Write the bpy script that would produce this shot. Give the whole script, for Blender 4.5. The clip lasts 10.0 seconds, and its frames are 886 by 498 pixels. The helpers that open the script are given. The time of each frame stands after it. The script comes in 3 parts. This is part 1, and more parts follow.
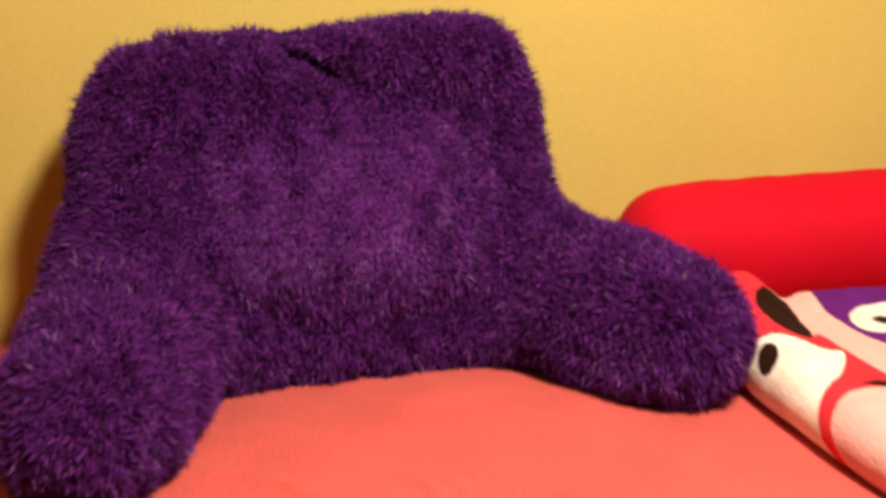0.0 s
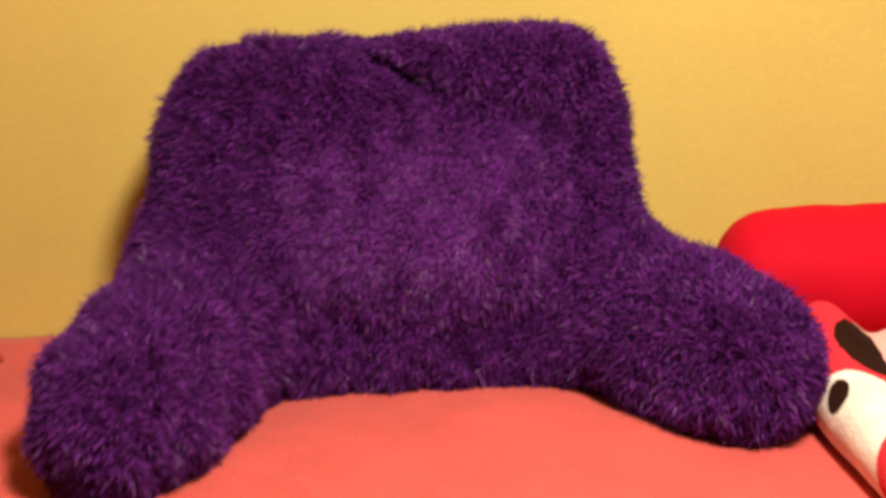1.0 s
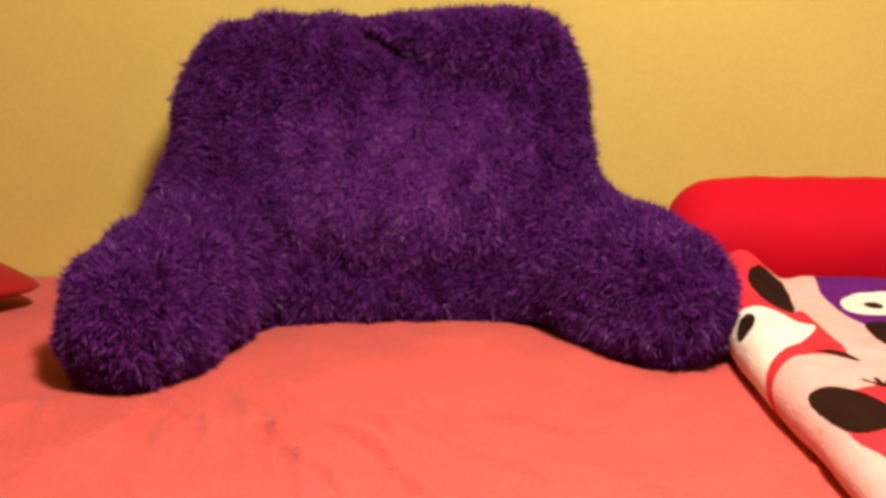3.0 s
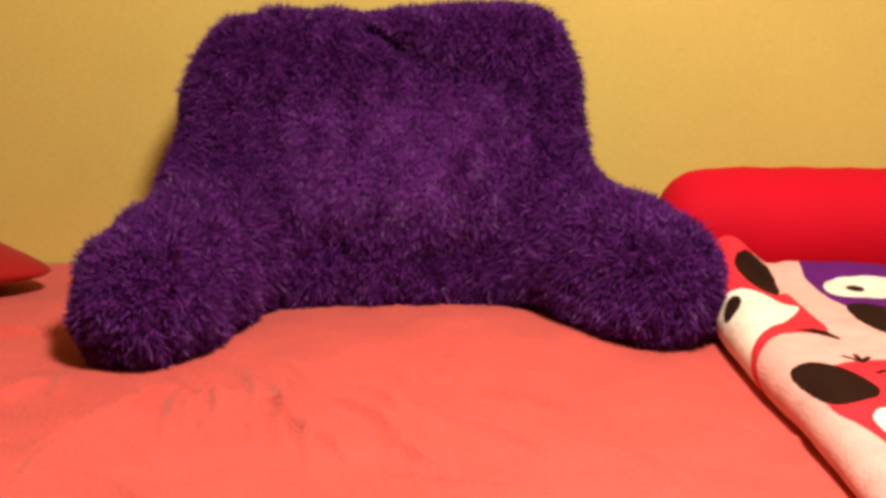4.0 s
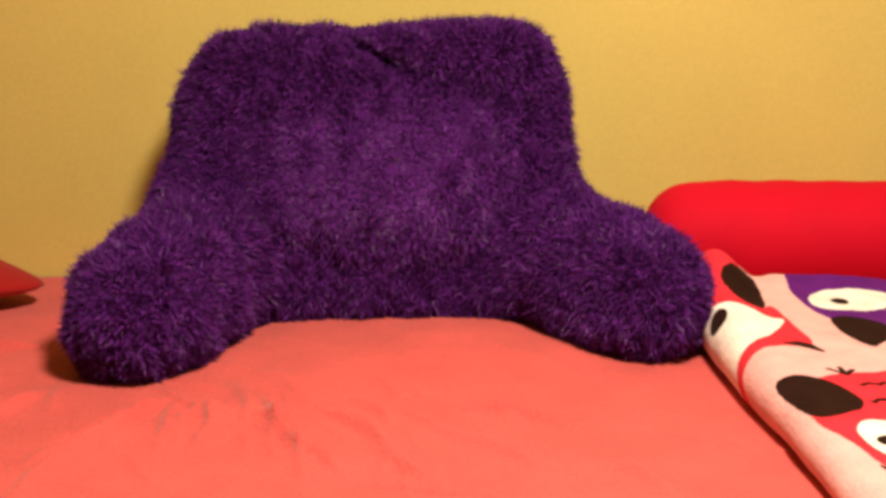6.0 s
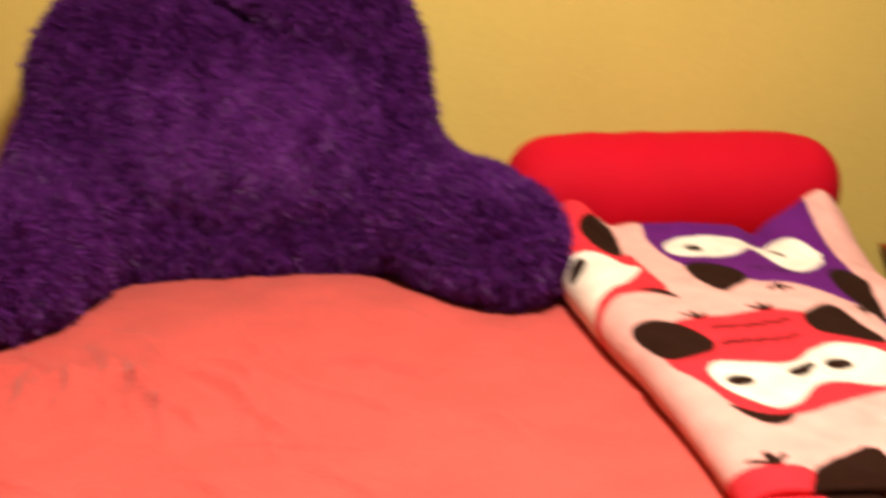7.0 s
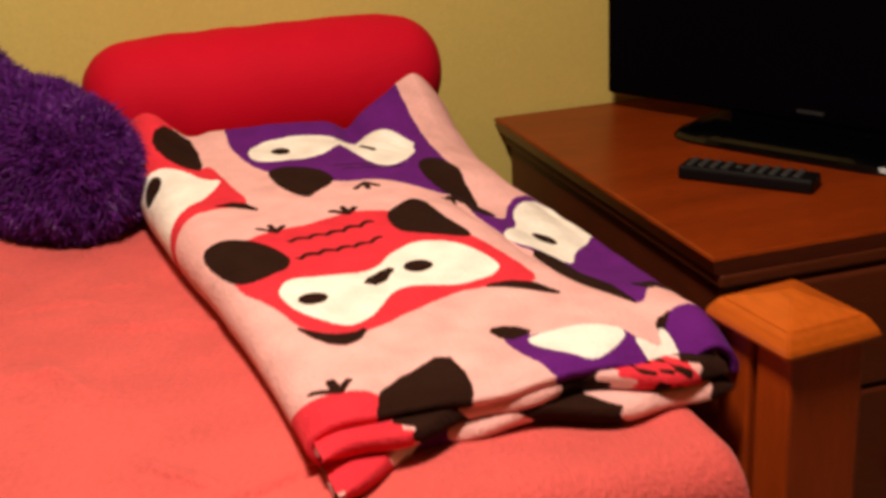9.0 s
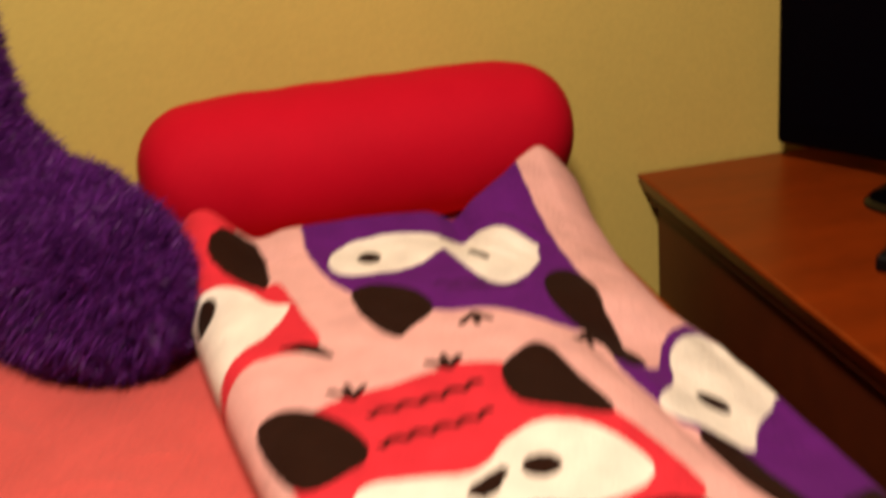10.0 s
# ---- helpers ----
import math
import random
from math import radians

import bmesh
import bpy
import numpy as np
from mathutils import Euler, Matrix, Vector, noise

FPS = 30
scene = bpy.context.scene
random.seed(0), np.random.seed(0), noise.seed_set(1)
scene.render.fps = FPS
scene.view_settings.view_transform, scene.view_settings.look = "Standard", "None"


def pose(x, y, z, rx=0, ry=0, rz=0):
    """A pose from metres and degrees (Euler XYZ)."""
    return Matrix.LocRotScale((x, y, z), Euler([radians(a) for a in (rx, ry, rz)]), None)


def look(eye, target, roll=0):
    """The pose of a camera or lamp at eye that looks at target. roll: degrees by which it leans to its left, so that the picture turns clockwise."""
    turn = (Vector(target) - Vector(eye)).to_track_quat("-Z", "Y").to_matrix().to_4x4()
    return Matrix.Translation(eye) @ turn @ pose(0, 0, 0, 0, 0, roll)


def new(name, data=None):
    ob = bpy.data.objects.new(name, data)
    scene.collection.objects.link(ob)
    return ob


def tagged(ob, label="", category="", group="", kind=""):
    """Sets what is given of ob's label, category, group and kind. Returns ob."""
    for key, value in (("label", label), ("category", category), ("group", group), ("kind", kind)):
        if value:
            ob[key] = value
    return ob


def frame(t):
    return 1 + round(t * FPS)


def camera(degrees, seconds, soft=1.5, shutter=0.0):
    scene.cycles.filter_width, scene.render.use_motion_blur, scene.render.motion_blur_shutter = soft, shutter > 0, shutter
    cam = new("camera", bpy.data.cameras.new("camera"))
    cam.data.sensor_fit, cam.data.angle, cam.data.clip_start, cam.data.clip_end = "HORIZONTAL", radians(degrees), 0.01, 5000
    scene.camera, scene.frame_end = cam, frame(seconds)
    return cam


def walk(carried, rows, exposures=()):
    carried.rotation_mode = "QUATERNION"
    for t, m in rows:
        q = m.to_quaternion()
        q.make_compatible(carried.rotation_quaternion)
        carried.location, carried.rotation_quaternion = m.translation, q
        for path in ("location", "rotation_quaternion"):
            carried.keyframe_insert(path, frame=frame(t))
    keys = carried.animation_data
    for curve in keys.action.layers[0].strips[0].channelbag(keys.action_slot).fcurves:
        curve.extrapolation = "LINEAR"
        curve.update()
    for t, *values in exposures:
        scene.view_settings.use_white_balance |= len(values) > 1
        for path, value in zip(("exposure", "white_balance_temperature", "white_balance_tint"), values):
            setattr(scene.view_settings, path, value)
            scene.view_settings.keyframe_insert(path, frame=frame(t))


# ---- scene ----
import functools

cam = camera(36.4, 10.0, soft=3.5, shutter=0.9)

PATH = [
    (0, (-0.220, -1.417, 1.098), (0.149, 0.470, 0.546), -1.2),
    (0.5, (-0.135, -1.330, 1.083), (0.113, 0.580, 0.547), -1.2),
    (1, (-0.038, -1.407, 1.076), (-0.013, 0.525, 0.561), -1.2),
    (1.5, (0.041, -1.535, 1.073), (-0.028, 0.395, 0.554), -1.0),
    (2, (0.064, -1.584, 1.088), (-0.018, 0.345, 0.565), -0.8),
    (2.5, (0.054, -1.606, 1.061), (-0.008, 0.331, 0.569), -0.3),
    (4, (0.046, -1.707, 1.04), (0.007, 0.234, 0.562), 0.3),
    (4.5, (0.064, -1.71, 1.06), (0.007, 0.228, 0.571), 0.1),
    (5, (0.047, -1.715, 1.05), (0.012, 0.23, 0.586), 0.1),
    (6.3, (0.042, -1.728, 1.055), (0.032, 0.216, 0.583), 0.5),
    (6.5, (0.025, -1.731, 1.06), (0.066, 0.209, 0.573), 0.8),
    (7, (0.059, -1.731, 1.049), (0.223, 0.192, 0.524), 0.3),
    (7.5, (0.105, -1.722, 1.045), (0.447, 0.158, 0.453), -1.8),
    (8, (0.147, -1.722, 1.048), (0.651, 0.105, 0.409), -2.7),
    (8.5, (0.175, -1.714, 1.05), (0.744, 0.088, 0.395), -3.0),
    (9, (0.214, -1.636, 1.043), (0.791, 0.147, 0.345), -2.6),
    (9.5, (0.256, -1.487, 1.042), (0.677, 0.332, 0.326), -3.4),
    (10, (0.331, -1.29, 1.065), (0.715, 0.531, 0.333), -4.7),
]
walk(cam, [(t, look(eye, target, roll)) for t, eye, target, roll in PATH],
     [(0, 0.14, 6500, 10), (1.0, 0.19, 6500, 10), (1.5, 0.18, 6500, 10), (2.0, 0.08, 6500, 10), (2.5, 0.07, 6500, 10), (4, 0.0, 6500, 10), (6.5, 0.0, 6500, 10), (7.0, -0.05, 6450, 10),
      (7.5, -0.62, 6450, 13), (8, -0.51, 6350, 12), (8.5, -0.50, 6250, 12), (9, -0.51, 6350, 13), (10, -0.55, 6600, 13)])

# ---- world, light ----
world = bpy.data.worlds.new("world")
scene.world = world
world.use_nodes = True
world.node_tree.nodes["Background"].inputs[0].default_value = (1.0, 0.72, 0.42, 1)
world.node_tree.nodes["Background"].inputs[1].default_value = 0.05


def lamp(name, energy, colour, size, m):
    d = bpy.data.lights.new(name, "AREA")
    d.shape, d.size, d.energy, d.color = "DISK", size, energy, colour
    ob = new(name, d)
    ob.matrix_world = m
    return ob


# the room's ceiling lamp, over the near side of the bed
lamp("ceiling_lamp_light", 46, (1.0, 0.79, 0.60), 0.26, look((0.29, -1.06, 1.90), (0.2, -0.5, 0.5)))

# ---- materials ----


def material(name, colour, rough=0.8, vary=0.15, scale=8.0, fine=120.0, bump=0.15, depth=0.002, sheen=0.0, spec=0.5, coat=0.0,
             stretch=(1, 1, 1), island=0.0, crumple=0.0):
    """A surface with broad and fine variation of its colour, and fine relief."""
    m = bpy.data.materials.new(name)
    m.use_nodes = True
    t = m.node_tree
    N, L = t.nodes, t.links
    b = N["Principled BSDF"]
    co = N.new("ShaderNodeTexCoord")
    mp = N.new("ShaderNodeMapping")
    mp.inputs["Scale"].default_value = stretch
    L.new(co.outputs["Object"], mp.inputs[0])
    broad, grain = N.new("ShaderNodeTexNoise"), N.new("ShaderNodeTexNoise")
    for n, s, d in ((broad, scale, 4), (grain, fine, 3)):
        n.inputs["Scale"].default_value, n.inputs["Detail"].default_value = s, d
        L.new(mp.outputs[0], n.inputs["Vector"])
    add = N.new("ShaderNodeMath")
    add.operation = "ADD"
    L.new(broad.outputs[0], add.inputs[0])
    L.new(grain.outputs[0], add.inputs[1])
    rng = N.new("ShaderNodeMapRange")
    rng.inputs["From Min"].default_value, rng.inputs["From Max"].default_value = 0.6, 1.4
    rng.inputs["To Min"].default_value, rng.inputs["To Max"].default_value = 1 - vary, 1 + vary
    L.new(add.outputs[0], rng.inputs[0])
    mul = N.new("ShaderNodeVectorMath")
    mul.operation = "SCALE"
    mul.inputs[0].default_value = colour
    L.new(rng.outputs[0], mul.inputs["Scale"])
    out = mul.outputs[0]
    if island:
        geo = N.new("ShaderNodeNewGeometry")
        r2 = N.new("ShaderNodeMapRange")
        r2.inputs["To Min"].default_value, r2.inputs["To Max"].default_value = 1 - island, 1 + island
        L.new(geo.outputs["Random Per Island"], r2.inputs[0])
        m2 = N.new("ShaderNodeVectorMath")
        m2.operation = "SCALE"
        L.new(out, m2.inputs[0])
        L.new(r2.outputs[0], m2.inputs["Scale"])
        out = m2.outputs[0]
    L.new(out, b.inputs["Base Color"])
    b.inputs["Roughness"].default_value = rough
    b.inputs["Specular IOR Level"].default_value = spec
    b.inputs["Sheen Weight"].default_value = sheen
    b.inputs["Coat Weight"].default_value = coat
    if bump:
        bp = N.new("ShaderNodeBump")
        bp.inputs["Strength"].default_value, bp.inputs["Distance"].default_value = bump, depth
        L.new(grain.outputs[0], bp.inputs["Height"])
        L.new(bp.outputs[0], b.inputs["Normal"])
    if crumple:
        # small soft puckers of cloth that was slept on
        pk, b2 = N.new("ShaderNodeTexNoise"), N.new("ShaderNodeBump")
        pk.inputs["Scale"].default_value, pk.inputs["Detail"].default_value, pk.inputs["Distortion"].default_value = 26, 3, 1.2
        L.new(mp.outputs[0], pk.inputs["Vector"])
        b2.inputs["Strength"].default_value, b2.inputs["Distance"].default_value = 1.0, crumple
        L.new(pk.outputs[0], b2.inputs["Height"])
        L.new(b2.outputs[0], bp.inputs["Normal"])
    return m


def print_material(name):
    """Fleece with a print of red, purple, brown and white shapes on pale pink; the shapes' outlines are stored in the mesh."""
    m = bpy.data.materials.new(name)
    m.use_nodes = True
    t = m.node_tree
    N, L = t.nodes, t.links
    b = N["Principled BSDF"]
    co, fuzz, tone = N.new("ShaderNodeTexCoord"), N.new("ShaderNodeTexNoise"), N.new("ShaderNodeTexNoise")
    fuzz.inputs["Scale"].default_value, fuzz.inputs["Detail"].default_value = 260, 5
    tone.inputs["Scale"].default_value, tone.inputs["Detail"].default_value = 30, 4
    L.new(co.outputs["Object"], fuzz.inputs["Vector"])
    L.new(co.outputs["Object"], tone.inputs["Vector"])
    colour = None
    base = (0.75, 0.42, 0.40, 1)
    for field, c in (("red", (0.66, 0.032, 0.050, 1)), ("purple", (0.11, 0.012, 0.17, 1)), ("brown", (0.020, 0.007, 0.004, 1)),
                     ("white", (0.84, 0.80, 0.73, 1)), ("dot", (0.020, 0.007, 0.004, 1))):
        at = N.new("ShaderNodeAttribute")
        at.attribute_name = field
        wob = N.new("ShaderNodeMath")
        wob.operation = "MULTIPLY_ADD"
        wob.inputs[1].default_value = 0.003
        L.new(fuzz.outputs[0], wob.inputs[0])
        L.new(at.outputs["Fac"], wob.inputs[2])
        r = N.new("ShaderNodeMapRange")
        r.interpolation_type = "SMOOTHSTEP"
        r.inputs["From Min"].default_value, r.inputs["From Max"].default_value = 0.0022, 0.0008
        L.new(wob.outputs[0], r.inputs[0])
        mix = N.new("ShaderNodeMix")
        mix.data_type = "RGBA"
        L.new(r.outputs[0], mix.inputs[0])
        if colour is None:
            mix.inputs[6].default_value = base
        else:
            L.new(colour, mix.inputs[6])
        mix.inputs[7].default_value = c
        colour = mix.outputs[2]
    rng = N.new("ShaderNodeMapRange")
    rng.inputs["From Min"].default_value, rng.inputs["From Max"].default_value = 0.3, 0.7
    rng.inputs["To Min"].default_value, rng.inputs["To Max"].default_value = 0.88, 1.1
    L.new(tone.outputs[0], rng.inputs[0])
    mul = N.new("ShaderNodeVectorMath")
    mul.operation = "SCALE"
    L.new(colour, mul.inputs[0])
    L.new(rng.outputs[0], mul.inputs["Scale"])
    L.new(mul.outputs[0], b.inputs["Base Color"])
    b.inputs["Roughness"].default_value = 0.95
    b.inputs["Specular IOR Level"].default_value = 0.05
    b.inputs["Sheen Weight"].default_value = 0.02
    bp = N.new("ShaderNodeBump")
    bp.inputs["Strength"].default_value, bp.inputs["Distance"].default_value = 0.7, 0.003
    L.new(fuzz.outputs[0], bp.inputs["Height"])
    L.new(bp.outputs[0], b.inputs["Normal"])
    return m


WALL = material("wall_paint", (0.63, 0.510, 0.140), 0.75, 0.08, 3.0, 190, 0.2, 0.0012, spec=0.3)
CEILING = material("ceiling_paint", (0.75, 0.70, 0.58), 0.9, 0.04, 2.0, 200, 0.1, 0.001)
FLOOR = material("floor_carpet", (0.24, 0.17, 0.11), 0.95, 0.2, 6, 300, 0.4, 0.004)
SHEET = material("coral_cotton", (0.605, 0.090, 0.080), 0.85, 0.17, 12, 230, 0.9, 0.0028, sheen=0.15, spec=0.2, crumple=0.0022)
MATTRESS = material("mattress_ticking", (0.7, 0.66, 0.58), 0.9, 0.06, 5, 300, 0.2)
FUR = material("purple_fur", (0.094, 0.015, 0.168), 0.42, 0.3, 22, 200, 0.0, spec=0.14, island=0.5)
FUR_BASE = material("purple_fur_backing", (0.040, 0.006, 0.080), 0.9, 0.3, 25, 300, 0.4, 0.004, spec=0.2)
RED = material("red_stretch_fabric", (0.55, 0.003, 0.020), 0.75, 0.10, 9, 500, 0.45, 0.0012, spec=0.12)
DARKRED = material("dark_red_fabric", (0.31, 0.006, 0.006), 0.8, 0.1, 8, 600, 0.3, 0.001, sheen=0.1, spec=0.2)
FLEECE = print_material("printed_fleece")
WOOD = material("varnished_pine", (0.42, 0.082, 0.004), 0.4, 0.22, 4, 60, 0.08, 0.001, spec=0.4, coat=0.05, stretch=(3, 0.5, 6))
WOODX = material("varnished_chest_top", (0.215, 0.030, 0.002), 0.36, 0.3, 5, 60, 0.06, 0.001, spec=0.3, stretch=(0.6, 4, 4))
# wood with shade put into its colour, for sides and recesses
SHADEWOOD = material("shade_darkened_wood", (0.085, 0.016, 0.004), 0.5, 0.25, 5, 60, 0.08, 0.001, spec=0.25, stretch=(0.6, 4, 4))
WOODV = material("varnished_post", (0.31, 0.044, 0.003), 0.4, 0.22, 5, 60, 0.08, 0.001, spec=0.4, stretch=(4, 4, 0.5))
BLACK = material("black_gloss_plastic", (0.0012, 0.0010, 0.0025), 0.3, 0.1, 5, 200, 0.0, spec=0.05)
SCREEN = material("dark_screen", (0.0012, 0.0008, 0.0030), 0.5, 0.05, 5, 200, 0.0, spec=0.035)
GLOSS = material("polished_black_plastic", (0.0012, 0.0012, 0.002), 0.10, 0.05, 5, 200, 0.0, spec=0.4)
MATT = material("black_matt_plastic", (0.0025, 0.0025, 0.0035), 0.5, 0.15, 20, 400, 0.1, 0.0005, spec=0.2)
KEY = material("grey_rubber_key", (0.014, 0.015, 0.017), 0.6, 0.1, 20, 400, 0.0)

# ---- builders ----


def empty(name, at=(0, 0, 0), rz=0):
    ob = new(name)
    ob.empty_display_size = 0.05
    ob.matrix_world = pose(*at, 0, 0, rz)
    return ob


def part(name, bm, mat, parent=None, label="", smooth=False):
    me = bpy.data.meshes.new(name)
    bm.to_mesh(me)
    bm.free()
    me.materials.append(mat)
    if smooth:
        for p in me.polygons:
            p.use_smooth = True
    ob = new(name, me)
    ob.parent = parent
    return tagged(ob, label)


def grid_mesh(name, P, mat, parent=None, label="", fields=None, closed=False):
    """A smooth mesh from an array of places (rows, columns, 3)."""
    R, C = P.shape[:2]
    idx = np.arange(R * C).reshape(R, C)
    q = np.stack([idx[:-1, :-1], idx[:-1, 1:], idx[1:, 1:], idx[1:, :-1]], -1).reshape(-1, 4)
    if closed:
        e = np.stack([idx[:-1, -1], idx[:-1, 0], idx[1:, 0], idx[1:, -1]], -1)
        q = np.concatenate([q, e])
    me = bpy.data.meshes.new(name)
    me.from_pydata([tuple(v) for v in P.reshape(-1, 3).tolist()], [], q.tolist())
    me.polygons.foreach_set("use_smooth", [True] * len(me.polygons))
    for key, v in (fields or {}).items():
        a = me.attributes.new(key, "FLOAT", "POINT")
        a.data.foreach_set("value", np.asarray(v, dtype=np.float32).ravel())
    me.materials.append(mat)
    ob = new(name, me)
    ob.parent = parent
    return tagged(ob, label)


def box(x0, x1, y0, y1, z0, z1, bevel=0.0, seg=2):
    bm = bmesh.new()
    bmesh.ops.create_cube(bm, size=1)
    for v in bm.verts:
        v.co = Vector((x0 + (v.co.x + 0.5) * (x1 - x0), y0 + (v.co.y + 0.5) * (y1 - y0), z0 + (v.co.z + 0.5) * (z1 - z0)))
    if bevel:
        bmesh.ops.bevel(bm, geom=bm.edges[:], offset=bevel, segments=seg, affect="EDGES", profile=0.5)
    return bm


def smooth01(x, a, b):
    t = np.clip((x - a) / (b - a), 0, 1)
    return t * t * (3 - 2 * t)


def wave(x, y, f, seed=0.0):
    """Soft irregular waves, from a few crossing sines."""
    return (np.sin(f * (x * 0.9 + y * 0.3) + seed) + np.sin(f * (0.47 * y - x * 0.61) * 1.7 + 2.1 * seed + 1)
            + 0.6 * np.sin(f * (1.31 * x + 0.9 * y) * 1.9 + 0.7 * seed + 2)) / 2.6


# ---- the room ----
WALL_Y, BED_Z = 0.265, 0.55


def slab(name, b, mat, label):
    return tagged(part(name, box(*b), mat), label, "wall" if "wall" in name else name, kind="structure")


slab("wall_north", (-2.3, 2.5, WALL_Y, WALL_Y + 0.12, 0, 2.5), WALL, "plain yellow painted wall behind the bed")
slab("wall_south", (-2.3, 2.5, -3.12, -3.0, 0, 2.5), WALL, "plain yellow painted wall across the room")
slab("wall_east", (2.5, 2.62, -3.12, WALL_Y + 0.12, 0, 2.5), WALL, "plain yellow painted side wall")
slab("wall_west", (-2.42, -2.3, -3.12, WALL_Y + 0.12, 0, 2.5), WALL, "plain yellow painted side wall")
slab("floor", (-2.42, 2.62, -3.12, WALL_Y + 0.12, -0.1, 0), FLOOR, "brown carpeted bedroom floor")
slab("ceiling", (-2.42, 2.62, -3.12, WALL_Y + 0.12, 2.5, 2.6), CEILING, "plain off-white ceiling")

# ---- bed ----
bed = tagged(empty("bed", (0, -0.3, 0)), "varnished wooden single bed with a low footboard against the wall", "bed")
bed_inv = (0, 0.3, 0)


def bed_part(name, bm, mat, parent=None, label="", smooth=False):
    ob = part(name, bm, mat, parent or bed, label, smooth)
    if parent is None:
        ob.location = bed_inv
    return ob


bed_part("mattress", box(-1.32, 0.69, -0.85, 0.24, 0.30, 0.535, 0.03, 3), MATTRESS, label="thick pale mattress")
bed_part("side_rail", box(-1.3, 0.742, -0.83, -0.805, 0.14, 0.31, 0.004), WOOD)
bed_part("side_rail", box(-1.3, 0.75, 0.205, 0.23, 0.14, 0.31, 0.004), WOOD)


def footboard_post(y, drop=0.0, turn=0.0):
    c, w, h = 0.777, 0.036, 0.046
    at = {"cent": (c, y, 0), "matrix": Matrix.Rotation(radians(turn), 3, "Z")}

    def upright(name, x0, x1, y0, y1, mat, label):
        bm = box(c + x0, c + x1, y + y0, y + y1, 0.0, 0.60 - drop, 0.003)
        bmesh.ops.rotate(bm, verts=bm.verts[:], **at)
        return bed_part(name, bm, mat, None, label)
    # two uprights with a recessed strip between them, the groove's shade painted into its colour
    p = upright("post", -w, w, -h, -0.004, WOODV, "square varnished bed post")
    upright("post", -w, w, 0.005, h, WOODV, "square varnished bed post")
    upright("groove_strip", -w + 0.012, w - 0.012, -0.007, 0.008, SHADEWOOD, "dark recessed strip")
    # moulded cap: overhanging plate, cove and a low pyramid top
    bm = bmesh.new()
    levels = ((0.036, 0.588), (0.0525, 0.599), (0.0535, 0.602), (0.0520, 0.606), (0.0470, 0.613), (0.0435, 0.6165), (0.0425, 0.6145), (0.0412, 0.6170), (0.010, 0.6265))
    rings = [[bm.verts.new((c + sx * r * 0.85, y + sy * r * 1.0, z - drop)) for sx, sy in ((-1, -1), (1, -1), (1, 1), (-1, 1))] for r, z in levels]
    for a, b in zip(rings, rings[1:]):
        for i in range(4):
            bm.faces.new((a[i], a[(i + 1) % 4], b[(i + 1) % 4], b[i]))
    bm.faces.new(rings[-1])
    bm.faces.new(rings[0][::-1])
    bmesh.ops.bevel(bm, geom=[e for e in bm.edges if abs(e.verts[0].co.z - e.verts[1].co.z) > 1e-4], offset=0.0015, segments=2, affect="EDGES")
    bmesh.ops.rotate(bm, verts=bm.verts[:], **at)
    bed_part("post_cap", bm, WOOD, p, "square bevelled wooden post cap")
    return p


footboard_post(-0.787, 0.0, 6.0)
footboard_post(0.165, 0.12)
bed_part("top_rail", box(0.770, 0.794, -0.738, 0.118, 0.440, 0.512, 0.005), WOODV)
bed_part("bottom_rail", box(0.766, 0.802, -0.738, 0.118, 0.18, 0.27, 0.005), WOODV)
for i in range(8):
    y = -0.722 + i * 0.103
    bed_part("slat", box(0.773, 0.788, y, y + 0.085, 0.265, 0.444, 0.003), WOODV)


def fold_edge(a, edge, r):
    """Carries the flat place a over an edge: place across and drop."""
    th = np.clip((a - (edge - r)) / r, 0, math.pi / 2)
    rest = np.maximum(a - (edge - r) - r * math.pi / 2, 0)
    return np.where(a < edge - r, a, edge - r + r * np.sin(th)), np.where(a < edge - r, 0, r - r * np.cos(th) + rest)


